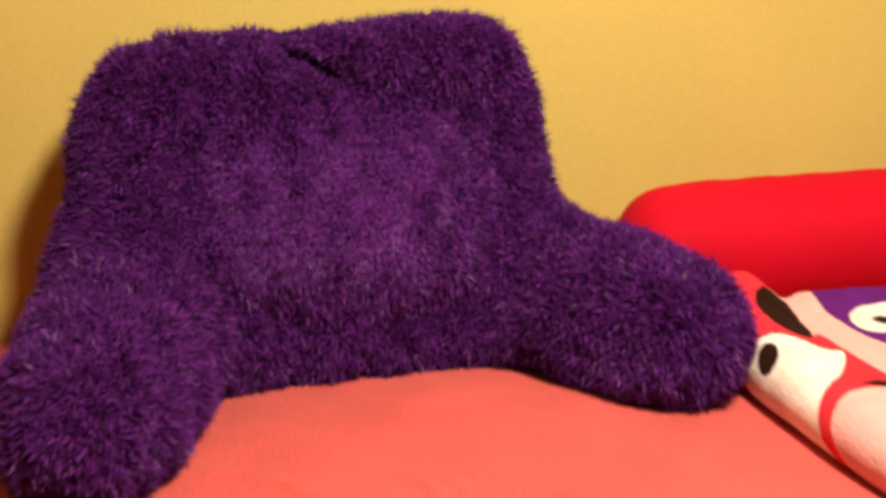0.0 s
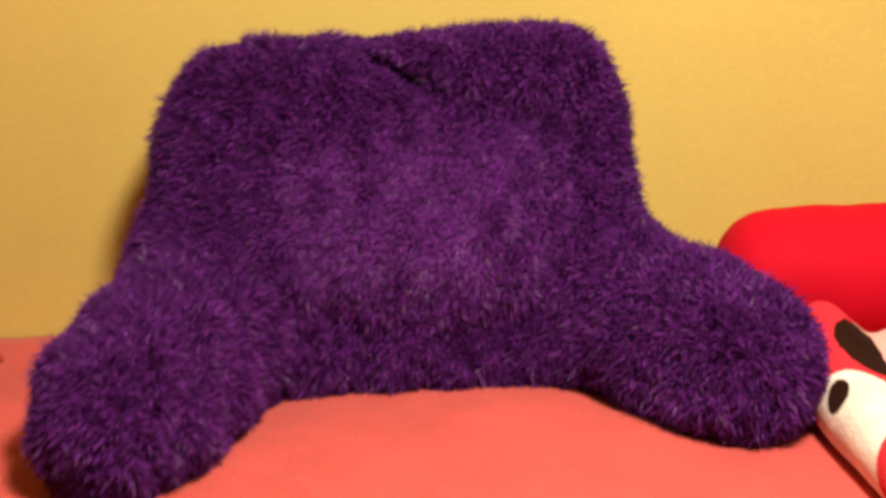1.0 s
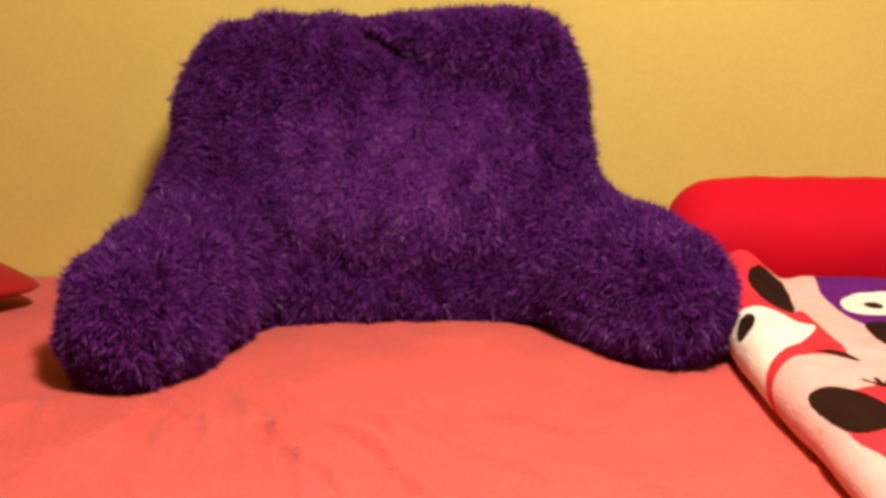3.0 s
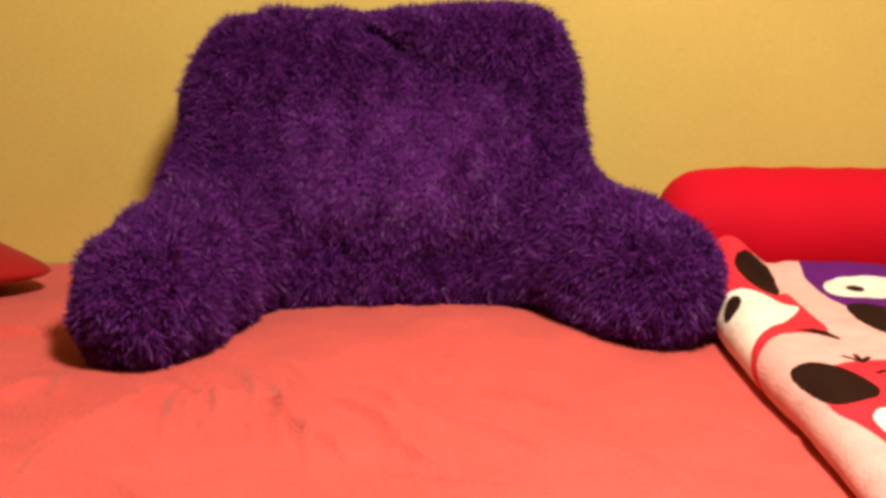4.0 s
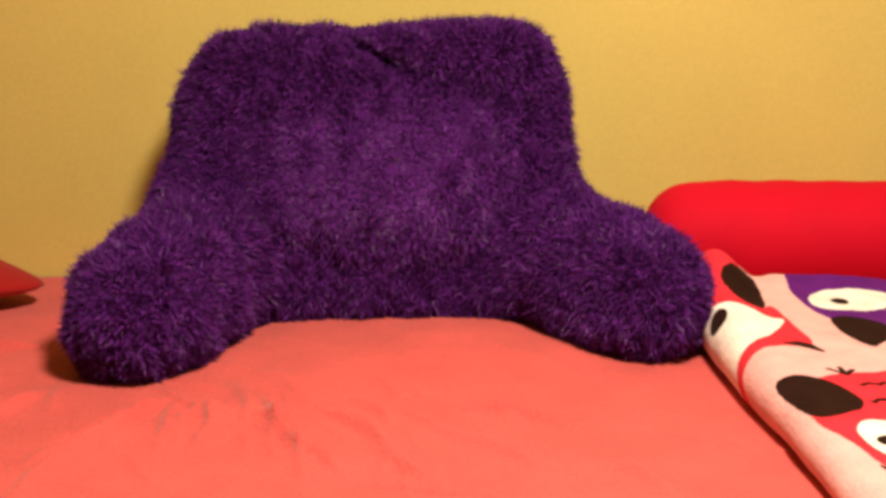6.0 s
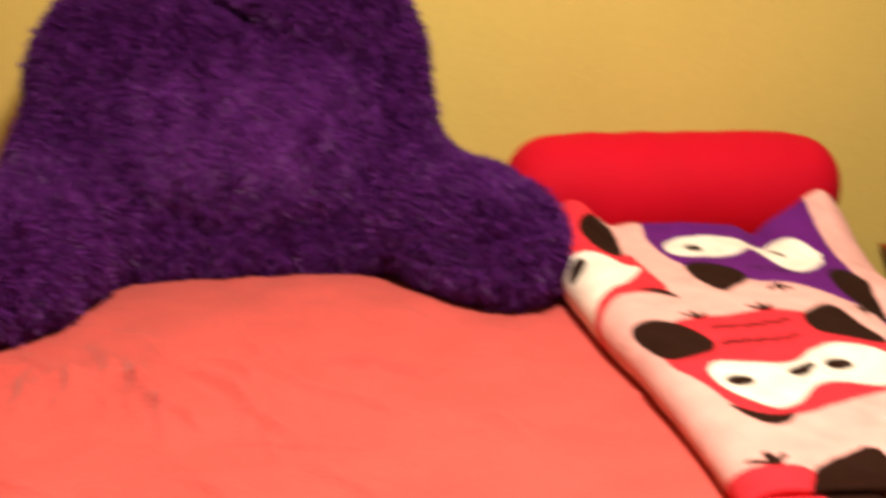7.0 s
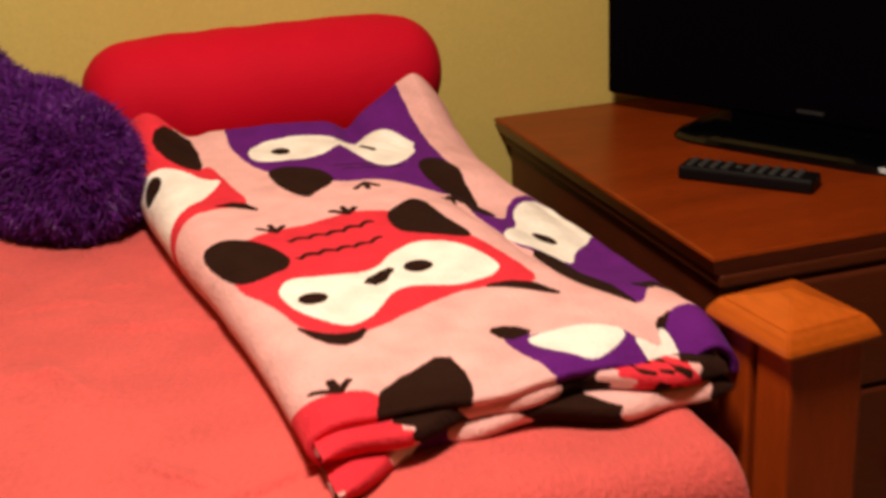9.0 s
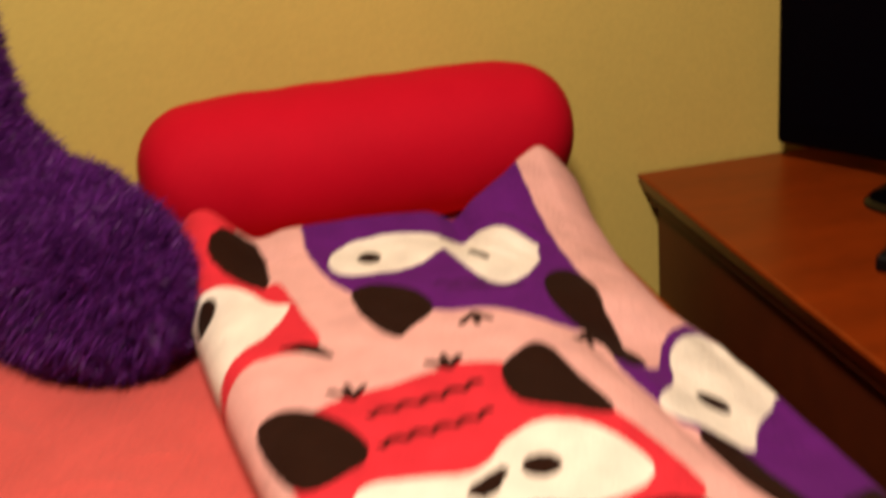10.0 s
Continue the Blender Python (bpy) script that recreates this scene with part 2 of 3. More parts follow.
def creases(x, y):
    """Soft folds and pressed-in lines in the cloth: start, end, height and width of each."""
    z = np.zeros_like(x)
    rng = np.random.RandomState(4)
    lines = [(-0.10, -0.355, 0.02, -0.350, -0.0022, 0.005), (0.05, -0.37, 0.15, -0.41, 0.0034, 0.007), (-0.04, -0.57, 0.10, -0.585, -0.0020, 0.005),
             (-0.17, -0.37, -0.07, -0.54, 0.0035, 0.011), (-0.09, -0.39, 0.02, -0.55, 0.0035, 0.010), (0.0, -0.40, 0.12, -0.52, 0.0030, 0.012),
             (-0.26, -0.37, -0.24, -0.46, 0.0028, 0.009), (-0.20, -0.31, -0.17, -0.42, 0.0026, 0.009), (-0.42, -0.33, -0.50, -0.52, 0.0035, 0.012),
             (-0.60, -0.20, -0.47, -0.17, 0.0040, 0.008), (0.26, -0.825, 0.40, -0.775, -0.0030, 0.004), (-0.30, -0.42, -0.36, -0.60, 0.0035, 0.012)]
    for _ in range(26):
        cx, cy, a, l = rng.uniform(-0.8, 0.3), rng.uniform(-0.72, -0.2), rng.uniform(-1.3, -0.5), rng.uniform(0.05, 0.14)
        lines.append((cx, cy, cx + l * math.cos(a), cy + l * math.sin(a), rng.uniform(0.001, 0.0028), rng.uniform(0.008, 0.016)))
    # puckers fanning out below the pillow's arms and across the open cloth
    for _ in range(70):
        cx, cy = rng.uniform(-0.75, 0.28), rng.uniform(-0.68, -0.30)
        a, l = -1.2 + 0.9 * math.sin(cx * 7) + rng.uniform(-0.3, 0.3), rng.uniform(0.02, 0.07)
        lines.append((cx, cy, cx + l * math.cos(a), cy + l * math.sin(a), rng.uniform(-0.0014, 0.0018), rng.uniform(0.004, 0.008)))
    # fine gathers drawn towards the inner side of the pillow's arm
    for _ in range(34):
        a = rng.uniform(-2.0, -0.75)
        r0, l = rng.uniform(0.20, 0.27), rng.uniform(0.04, 0.12)
        cx, cy = -0.21 + r0 * math.cos(a), -0.16 + r0 * math.sin(a)
        lines.append((cx, cy, cx + l * math.cos(a), cy + l * math.sin(a), rng.uniform(0.0010, 0.0020), rng.uniform(0.005, 0.009)))
    for ax, ay, bx, by, h, w in lines:
        dx, dy = bx - ax, by - ay
        n = math.hypot(dx, dy)
        u = ((x - ax) * dx + (y - ay) * dy) / n
        v = (-(x - ax) * dy + (y - ay) * dx) / n + 0.006 * np.sin(u * 38 + ax * 50)
        w *= 0.95
        z += 3.5 * h * np.exp(-np.abs(v / w) ** 1.4) * smooth01(u, -0.03, 0.03) * (1 - smooth01(u, n - 0.03, n + 0.03)) * np.where(v > 0, 1, np.exp(-0.7 * np.abs(v) / w))
    return z


def duvet():
    a, b = np.meshgrid(np.linspace(-1.33, 0.97, 560), np.linspace(-1.22, 0.255, 380))
    X, dx = fold_edge(a, 0.690, 0.015)
    Y, dy = fold_edge(-b, 0.880, 0.036)
    Y = -Y
    Z = BED_Z + 0.004 * wave(a, b, 9, 1) + 0.0018 * wave(a, b, 31, 2) + creases(a, b)
    Z += 0.012 * np.exp(-((a + 0.02) / 0.3) ** 2 - ((b + 0.2) / 0.18) ** 2)
    Z -= 0.02 * smooth01(b, 0.16, 0.255)
    Z -= dx + dy
    X += 0.006 * wave(b, Z, 22, 3) * smooth01(dx, 0.02, 0.1)
    Y += 0.006 * wave(a, Z, 20, 5) * smooth01(dy, 0.02, 0.1)
    ob = grid_mesh("duvet", np.stack([X, Y, Z], -1), SHEET)
    ob.modifiers.new("thick", "SOLIDIFY").thickness = 0.012
    return tagged(ob, "coral pink cotton duvet, slightly wrinkled, spread over the bed", "duvet")


duvet()

# ---- purple backrest pillow ----


def superquad(n, m, res, shape):
    """A rounded block: n squares its front outline, m its thickness; shape maps the unit block to its place."""
    bm = bmesh.new()
    bmesh.ops.create_cube(bm, size=2)
    bmesh.ops.subdivide_edges(bm, edges=bm.edges[:], cuts=res, use_grid_fill=True)
    for v in bm.verts:
        x, y, z = v.co
        x, y, z = math.tan(x * 0.78) / math.tan(0.78), math.tan(y * 0.78) / math.tan(0.78), math.tan(z * 0.78) / math.tan(0.78)
        k = ((abs(x) ** n + abs(z) ** n) ** (m / n) + abs(y) ** m) ** (-1 / m)
        v.co = shape(x * k, y * k, z * k)
    bm.normal_update()
    return bm


def valley(x, z, ax, az, bx, bz, w):
    dx, dz = bx - ax, bz - az
    n = math.hypot(dx, dz)
    u, v = ((x - ax) * dx + (z - az) * dz) / n, (-(x - ax) * dz + (z - az) * dx) / n
    e = max(0, -u, u - n)
    return math.exp(-((v * v + e * e) / (w * w)))


PILLOW_X, SQUASH = -0.067, 1.2


def back_shape(x, y, z):
    h = (z + 1) / 2
    Z = 0.552 + h * 0.368
    half = 0.256 - 0.024 * h + 0.01 * math.sin(h * 3.1) + (0.038 * (1 - h) + 0.012 * h if x < 0 else 0.016 * (1 - h) - 0.005) + (0.026 if x < 0 else 0.006) * max(0.0, 1 - h / 0.5) ** 2
    X = PILLOW_X + x * half + 0.012 * (h - 0.5)
    Z += 0.010 * (X - PILLOW_X) / 0.25 * h - 0.010 * h * (1 - min(1, abs(x) * 1.2) ** 2)
    th = 0.100 - 0.033 * h
    Y = 0.030 + 0.100 * h + y * th
    if y < 0:
        Y -= 0.036 * math.exp(-((h - 0.40) / 0.22) ** 2 - (x / 0.68) ** 4) + 0.018 * math.exp(-((h - 0.95) / 0.12) ** 2) + 0.026 * math.exp(-(h / 0.2) ** 2)
        Y += 0.046 * max(valley(X, Z, -0.125, 0.93, -0.10, 0.893, 0.014), valley(X, Z, -0.10, 0.893, -0.045, 0.874, 0.015)) + 0.024 * valley(X, Z, -0.05, 0.868, 0.11, 0.815, 0.040)
        Y -= 0.020 * valley(X, Z, -0.07, 0.915, 0.0, 0.900, 0.022)
        Y += 0.018 * valley(X, Z, -0.02, 0.622, 0.09, 0.632, 0.018) + 0.015 * valley(X, Z, -0.2, 0.66, -0.09, 0.622, 0.02)
        Y += 0.006 * noise.noise((X * 14, 3.1, Z * 14))
    return Vector((X, Y, Z))


def arm_shape(ax, ay, bx, by, ra, rb):
    """A stuffed arm, lying on the bed: the unit ball drawn out from its thick root to its rounded tip."""
    d = Vector((bx - ax, by - ay, 0))
    n = d.length
    d /= n
    s = Vector((-d.y, d.x, 0))

    def shape(x, y, z):
        k = min(1.0, max(0.0, (x + 0.45) / 0.9))
        r = ra + (rb - ra) * k
        end = max(0.0, abs(x) - 0.45) / 0.55 * math.copysign(1, x)
        p = Vector((ax, ay, 0.553 + 0.88 * r / SQUASH)) + d * (n * k + r * end) + s * y * r + Vector((0, 0, 1.12 * z * r / SQUASH))
        q = 0.007 * noise.noise((p.x * 15 + 9, p.y * 15, p.z * 15))
        return p + Vector((q, q, q))
    return shape


def arm_distance(P, ax, ay, bx, by, ra, rb):
    """How far places lie outside an arm."""
    d = np.array([bx - ax, by - ay])
    t = np.clip(((P[:, :2] - (ax, ay)) @ d) / (d @ d), 0, 1)
    r = ra + (rb - ra) * t
    q = P[:, :2] - (np.array([ax, ay]) + t[:, None] * d)
    return np.sqrt((q ** 2).sum(1) + ((P[:, 2] - 0.553) * SQUASH / 1.12 - 0.79 * r) ** 2) - r


def back_distance(P):
    """How far places lie outside the upright back, roughly."""
    h = np.clip((P[:, 2] - 0.552) / 0.368, -0.2, 1.2)
    x = np.abs(P[:, 0] - PILLOW_X) / (0.275 - 0.02 * h)
    y = np.abs(P[:, 1] - 0.025 - 0.10 * h) / (0.118 - 0.035 * h)
    f = ((x ** 5 + np.abs(2 * h - 1) ** 5) ** 0.46 + y ** 2.3) ** (1 / 2.3)
    return (f - 1) * np.where(y > x, 0.11, 0.24)


def melt(bm, distance, reach):
    """Draws a stuffed body out towards its neighbour, so that the two flow into one another without a notch."""
    bm.normal_update()
    P = np.array([v.co[:] for v in bm.verts])
    d = distance(P)
    out = np.maximum(reach - np.abs(d), 0) ** 2 / (4 * reach) + np.clip(-d, 0, 0.03)
    for v, o in zip(bm.verts, out):
        v.co += v.normal * float(o)
        v.co.z = max(v.co.z, 0.5515)
    bmesh.ops.delete(bm, geom=[v for v, k in zip(bm.verts[:], d) if k < -0.03], context="VERTS")
    bm.normal_update()
    return bm


def fur(name, body, count, length, parent, inside, seed, pressed=0.0):
    """Short shaggy strands rooted all over a stuffed body; those deep inside its neighbours are left out."""
    me = body.data
    me.calc_loop_triangles()
    V = np.empty(len(me.vertices) * 3)
    me.vertices.foreach_get("co", V)
    V = V.reshape(-1, 3)
    Nn = np.empty(len(me.vertices) * 3)
    me.vertices.foreach_get("normal", Nn)
    Nn = Nn.reshape(-1, 3)
    T = np.empty(len(me.loop_triangles) * 3, dtype=np.int32)
    me.loop_triangles.foreach_get("vertices", T)
    T = T.reshape(-1, 3)
    area = np.linalg.norm(np.cross(V[T[:, 1]] - V[T[:, 0]], V[T[:, 2]] - V[T[:, 0]]), axis=1)
    rng = np.random.RandomState(seed)
    pick = rng.choice(len(T), count, p=area / area.sum())
    a, b = rng.rand(count), rng.rand(count)
    flip = a + b > 1
    a[flip], b[flip] = 1 - a[flip], 1 - b[flip]
    w = np.stack([1 - a - b, a, b], -1)[:, :, None]
    P = (V[T[pick]] * w).sum(1)
    D = (Nn[T[pick]] * w).sum(1)
    D /= np.linalg.norm(D, axis=1)[:, None]
    keep = (P[:, 2] > 0.556) & (D[:, 1] < 0.75) & (inside(P) > -0.012)
    P, D = P[keep], D[keep]
    n = len(P)
    # tufts: neighbouring strands lean the same way
    cl = np.stack([wave(P[:, 0] + P[:, 1], P[:, 2], 130, k) + 0.7 * wave(P[:, 0], P[:, 1] + P[:, 2], 260, k + 5) for k in (1, 2, 3)], -1)
    # the pile is brushed flat where one leans against the pillow, and stands up elsewhere
    rough = 0.25 * wave(P[:, 0], P[:, 2], 55, 3) + 0.4 * wave(P[:, 0], P[:, 2], 120, 6)
    worn = 0.95 * np.exp(-((P[:, 0] - 0.015 - PILLOW_X) / 0.185) ** 4 - ((P[:, 2] - 0.745 - 0.12 * P[:, 0] * (P[:, 0] < 0)) / 0.10) ** 4)
    flat = np.clip((worn + rough * worn) * pressed + (1 - pressed) * 0.02, 0, 1)[:, None]
    lean = (1.0 - 0.85 * flat) * D + (0.95 - 0.5 * flat) * cl + (0.7 - 0.25 * flat) * rng.randn(n, 3) + np.array([0, -0.05, -0.2]) - flat * np.array([0, 0, 0.35])
    lean -= np.minimum((lean * D).sum(1) - 0.22, 0)[:, None] * D
    lean /= np.linalg.norm(lean, axis=1)[:, None]
    tip = lean + 0.35 * rng.randn(n, 3) + np.array([0, 0, -0.35])
    tip -= np.minimum((tip * D).sum(1) - 0.05, 0)[:, None] * D
    tip /= np.linalg.norm(tip, axis=1)[:, None]
    ln = length * rng.uniform(0.5, 1.25, n)[:, None] * (1 - 0.35 * flat)
    ln *= 1 + 0.4 * wave(P[:, 0] + 0.6 * P[:, 1], P[:, 2], 85, seed)[:, None]
    ln *= 1 - 0.5 * pressed * np.exp(-((P[:, 0] + 0.085) / 0.035) ** 2 - ((P[:, 2] - 0.893) / 0.025) ** 2)[:, None]
    # flattened strands lie with their broad side outwards
    side = np.cross(lean, rng.randn(n, 3) * (1 - 0.75 * flat) + 1.6 * flat * D)
    side /= np.linalg.norm(side, axis=1)[:, None]
    wd = rng.uniform(0.0006, 0.0014, n)[:, None]
    mid = P + lean * ln * 0.55
    Q = np.stack([P - side * wd, P + side * wd, mid + side * wd * 0.8, mid - side * wd * 0.8, mid + tip * ln * 0.5], 1)
    k = np.arange(n)[:, None] * 5
    loops = np.concatenate([k + np.array([[0, 1, 2, 3]]), k + np.array([[3, 2, 4]])], 1).ravel()
    starts = (np.arange(n)[:, None] * 7 + np.array([[0, 4]])).ravel()
    fm = bpy.data.meshes.new(name)
    fm.vertices.add(n * 5)
    fm.vertices.foreach_set("co", Q.ravel())
    fm.loops.add(len(loops))
    fm.loops.foreach_set("vertex_index", loops.astype(np.int32))
    fm.polygons.add(n * 2)
    fm.polygons.foreach_set("loop_start", starts.astype(np.int32))
    fm.update(calc_edges=True)
    fm.validate()
    fm.materials.append(FUR)
    ob = new(name, fm)
    ob.parent = parent
    return tagged(ob, "shaggy deep purple pile", kind="stuff")


def backrest_pillow():
    top = tagged(empty("backrest_pillow", (0, 0, 0)), "shaggy deep purple backrest pillow with two stuffed arms", "pillow")
    arms = ((-0.262, 0.10, -0.320, -0.237, 0.096, 0.086), (0.135, 0.10, 0.268, -0.148, 0.096, 0.085))

    def arms_distance(P):
        return np.minimum(*(arm_distance(P, *arm) for arm in arms))
    back = part("backrest", melt(superquad(5.6, 2.3, 40, back_shape), arms_distance, 0.060), FUR_BASE, top, smooth=True)
    fur("fur", back, 270000, 0.0180, back, arms_distance, 1, 1.0)
    for i, arm in enumerate(arms):
        ob = part("armrest", melt(superquad(2.3, 2.1, 26, arm_shape(*arm)), back_distance, 0.060), FUR_BASE, top, smooth=True)
        fur("fur", ob, 125000, 0.0165, ob, back_distance, 5 + i)


backrest_pillow()

# ---- red bolster ----


def bolster():
    n, x0, x1, r = 64, 0.303, 0.785, 0.082
    rows = []
    for i in range(61):
        # rows crowd towards the rounded ends
        e = math.sin((i / 30 - 1) * math.pi / 2)
        f = max(0.0, 1 - abs(e) ** 7) ** (1 / 2.3)
        x = x0 + (x1 - x0) * (0.5 + 0.5 * e)
        rows.append([(x, 0.118 + r * f * math.cos(a), BED_Z + r - 0.002 + r * f * math.sin(a) * (1 - 0.03 * math.sin(a))) for a in (2 * math.pi * k / n for k in range(n))])
    P = np.array(rows)
    P[:, :, 2] += 0.0016 * wave(P[:, :, 0], P[:, :, 1], 34, 1) + 0.0008 * wave(P[:, :, 0], P[:, :, 2], 90, 4)
    P[:, :, 1] += 0.0016 * wave(P[:, :, 0], P[:, :, 2], 30, 2)
    ob = grid_mesh("bolster", P, RED, closed=True)
    tagged(ob, "bright red smooth cylindrical bolster cushion lying against the wall", "cushion")


bolster()

# ---- dark red cushion at the bed's far end ----


def red_cushion():
    def shape(x, y, z):
        pinch = 1 - 0.16 * (1 - abs(x * z)) * (abs(x) + abs(z)) * 0.5
        px, py = x * 0.19 * pinch, z * 0.15 * pinch
        ca, sa = math.cos(-0.64), math.sin(-0.64)
        return Vector((-0.724 + px * ca - py * sa, 0.015 + px * sa + py * ca, BED_Z + 0.046 + y * 0.05 * (1 - 0.5 * abs(x * z)) - 0.02 * abs(x * z)))
    ob = part("cushion", superquad(7, 1.7, 16, shape), DARKRED, smooth=True)
    tagged(ob, "dark red cushion lying flat on the duvet", "cushion")


red_cushion()

# ---- folded blanket ----


def ell(u, v, cu, cv, ru, rv, turn=0.0):
    c, s = math.cos(turn), math.sin(turn)
    du, dv = u - cu, v - cv
    a, b = du * c + dv * s, -du * s + dv * c
    return (np.sqrt((a / ru) ** 2 + (b / rv) ** 2) - 1) * min(ru, rv)


def stroke(u, v, au, av, bu, bv, w, wob=0.0, f=200.0):
    du, dv = bu - au, bv - av
    n = math.hypot(du, dv)
    p, q = ((u - au) * du + (v - av) * dv) / n, (-(u - au) * dv + (v - av) * du) / n
    q = q - wob * np.abs(np.sin(p * f))
    return np.hypot(np.maximum(np.maximum(-p, p - n), 0), q) - w


def shape_of(u, v, corners, rounds=2):
    """Signed distance to a closed outline, its corners cut round."""
    p = np.array(corners)
    for _ in range(rounds):
        q = np.roll(p, -1, 0)
        p = np.stack([0.75 * p + 0.25 * q, 0.25 * p + 0.75 * q], 1).reshape(-1, 2)
    d = np.full(u.shape, 9.0)
    inside = np.zeros(u.shape, dtype=bool)
    for (ax, ay), (bx, by) in zip(p, np.roll(p, -1, 0)):
        ex, ey = bx - ax, by - ay
        t = np.clip(((u - ax) * ex + (v - ay) * ey) / (ex * ex + ey * ey), 0, 1)
        d = np.minimum(d, np.hypot(u - ax - t * ex, v - ay - t * ey))
        if ey:
            inside ^= ((ay > v) != (by > v)) & (u < ax + (v - ay) * ex / ey)
    return np.where(inside, -d, d)


# the outlines of the print, across and along the cloth as it lies
RED_BLOCK = ((0.382, -0.440), (0.422, -0.424), (0.474, -0.406), (0.551, -0.395), (0.587, -0.438), (0.611, -0.506), (0.641, -0.623), (0.585, -0.612),
             (0.545, -0.615), (0.498, -0.642), (0.474, -0.654), (0.438, -0.654), (0.413, -0.637), (0.404, -0.584), (0.382, -0.525))
RED_LOBES = ((0.409, -0.553), (0.427, -0.528), (0.465, -0.531), (0.496, -0.541), (0.510, -0.533), (0.530, -0.505), (0.564, -0.493), (0.593, -0.517),
             (0.614, -0.570), (0.599, -0.592), (0.556, -0.604), (0.521, -0.581), (0.500, -0.594), (0.479, -0.630), (0.452, -0.643), (0.430, -0.617), (0.414, -0.582))
RED_EARS = (((0.363, -0.424), (0.389, -0.415), (0.416, -0.434), (0.436, -0.467), (0.438, -0.498), (0.417, -0.516), (0.385, -0.535)),
            ((0.549, -0.415), (0.570, -0.391), (0.595, -0.379), (0.603, -0.441), (0.615, -0.515), (0.575, -0.485), (0.547, -0.465)),
            ((0.407, -0.623), (0.424, -0.645), (0.443, -0.654), (0.470, -0.645), (0.446, -0.678), (0.420, -0.667)),
            ((0.574, -0.610), (0.620, -0.606), (0.647, -0.657), (0.605, -0.625)))
BACK_BLOCK = ((0.455, -0.04), (0.440, -0.155), (0.469, -0.255), (0.526, -0.312), (0.566, -0.314), (0.597, -0.338), (0.619, -0.361), (0.660, -0.361),
              (0.655, -0.207), (0.660, -0.04))
BACK_EARS = (((0.461, -0.245), (0.492, -0.233), (0.522, -0.259), (0.531, -0.305), (0.506, -0.326), (0.483, -0.354)),
             ((0.625, -0.275), (0.655, -0.251), (0.662, -0.322), (0.663, -0.383), (0.641, -0.379), (0.623, -0.336)))
BACK_LOBES = (((0.458, -0.174), (0.480, -0.141), (0.516, -0.137), (0.550, -0.143), (0.585, -0.155), (0.547, -0.208), (0.498, -0.220), (0.463, -0.208)),
              ((0.560, -0.157), (0.607, -0.143), (0.639, -0.179), (0.642, -0.235), (0.609, -0.277), (0.586, -0.275), (0.572, -0.232)))
LEFT_BLOCK = ((0.24, -0.05), (0.372, -0.05), (0.396, -0.214), (0.414, -0.196), (0.421, -0.252), (0.436, -0.337), (0.390, -0.332), (0.357, -0.347),
              (0.333, -0.372), (0.309, -0.398), (0.240, -0.427))
LEFT_LOBE = ((0.240, -0.198), (0.329, -0.194), (0.382, -0.206), (0.399, -0.243), (0.420, -0.245), (0.400, -0.281), (0.380, -0.306), (0.355, -0.325),
             (0.331, -0.348), (0.304, -0.373), (0.240, -0.397))
LEFT_PATCHES = (((0.357, -0.150), (0.377, -0.110), (0.404, -0.115), (0.406, -0.220), (0.377, -0.200), (0.361, -0.178)),
                ((0.389, -0.322), (0.424, -0.314), (0.442, -0.359), (0.416, -0.334)))
SIDE_BLOCK = ((0.638, -0.386), (0.669, -0.428), (0.690, -0.386), (0.708, -0.354), (0.738, -0.335), (0.80, -0.42), (0.80, -0.605), (0.759, -0.616),
              (0.719, -0.650), (0.690, -0.712), (0.682, -0.665), (0.682, -0.600), (0.669, -0.524), (0.651, -0.494))
SIDE_LOBE = ((0.648, -0.478), (0.679, -0.438), (0.692, -0.396), (0.718, -0.358), (0.745, -0.350), (0.80, -0.405), (0.80, -0.452), (0.760, -0.466),
             (0.717, -0.494), (0.692, -0.552), (0.674, -0.520), (0.656, -0.498))
SIDE_PATCHES = (((0.641, -0.352), (0.675, -0.408), (0.644, -0.424)), ((0.660, -0.504), (0.688, -0.543), (0.688, -0.600), (0.692, -0.712), (0.677, -0.668), (0.668, -0.604)),
                ((0.704, -0.640), (0.714, -0.672), (0.728, -0.640), (0.750, -0.648), (0.756, -0.606), (0.730, -0.618)))
FRONT_BLOCK = ((0.556, -0.700), (0.586, -0.710), (0.638, -0.728), (0.656, -0.743), (0.676, -0.787), (0.684, -0.743), (0.708, -0.727), (0.766, -0.741), (0.770, -0.82),
               (0.60, -0.82), (0.569, -0.760))
FRONT_LOBES = (((0.577, -0.713), (0.607, -0.714), (0.634, -0.723), (0.660, -0.745), (0.633, -0.765), (0.609, -0.771), (0.584, -0.741)),
               ((0.656, -0.749), (0.678, -0.767), (0.682, -0.745), (0.690, -0.750), (0.689, -0.799), (0.672, -0.795), (0.660, -0.773)))
FRONT_PATCHES = (((0.554, -0.684), (0.578, -0.686), (0.593, -0.708), (0.560, -0.712)), ((0.680, -0.757), (0.684, -0.737), (0.708, -0.728), (0.692, -0.744)),
                 ((0.432, -0.767), (0.469, -0.737), (0.511, -0.706), (0.515, -0.757), (0.50, -0.80), (0.436, -0.80)))
FRONT_RED = ((0.260, -0.696), (0.368, -0.724), (0.396, -0.745), (0.442, -0.753), (0.448, -0.81), (0.26, -0.81))


def union(s, y, outlines, rounds=2):
    return functools.reduce(np.minimum, (shape_of(s, y, o, rounds) for o in outlines))


def foot(s, y, cs, cy, up):
    """A small three-toed mark."""
    return functools.reduce(np.minimum, (stroke(s, y, cs, cy, cs + k * 0.012 - 0.002, cy + up * (0.019 - 0.005 * abs(k)), 0.0031) for k in (-1, 0.05, 1)))


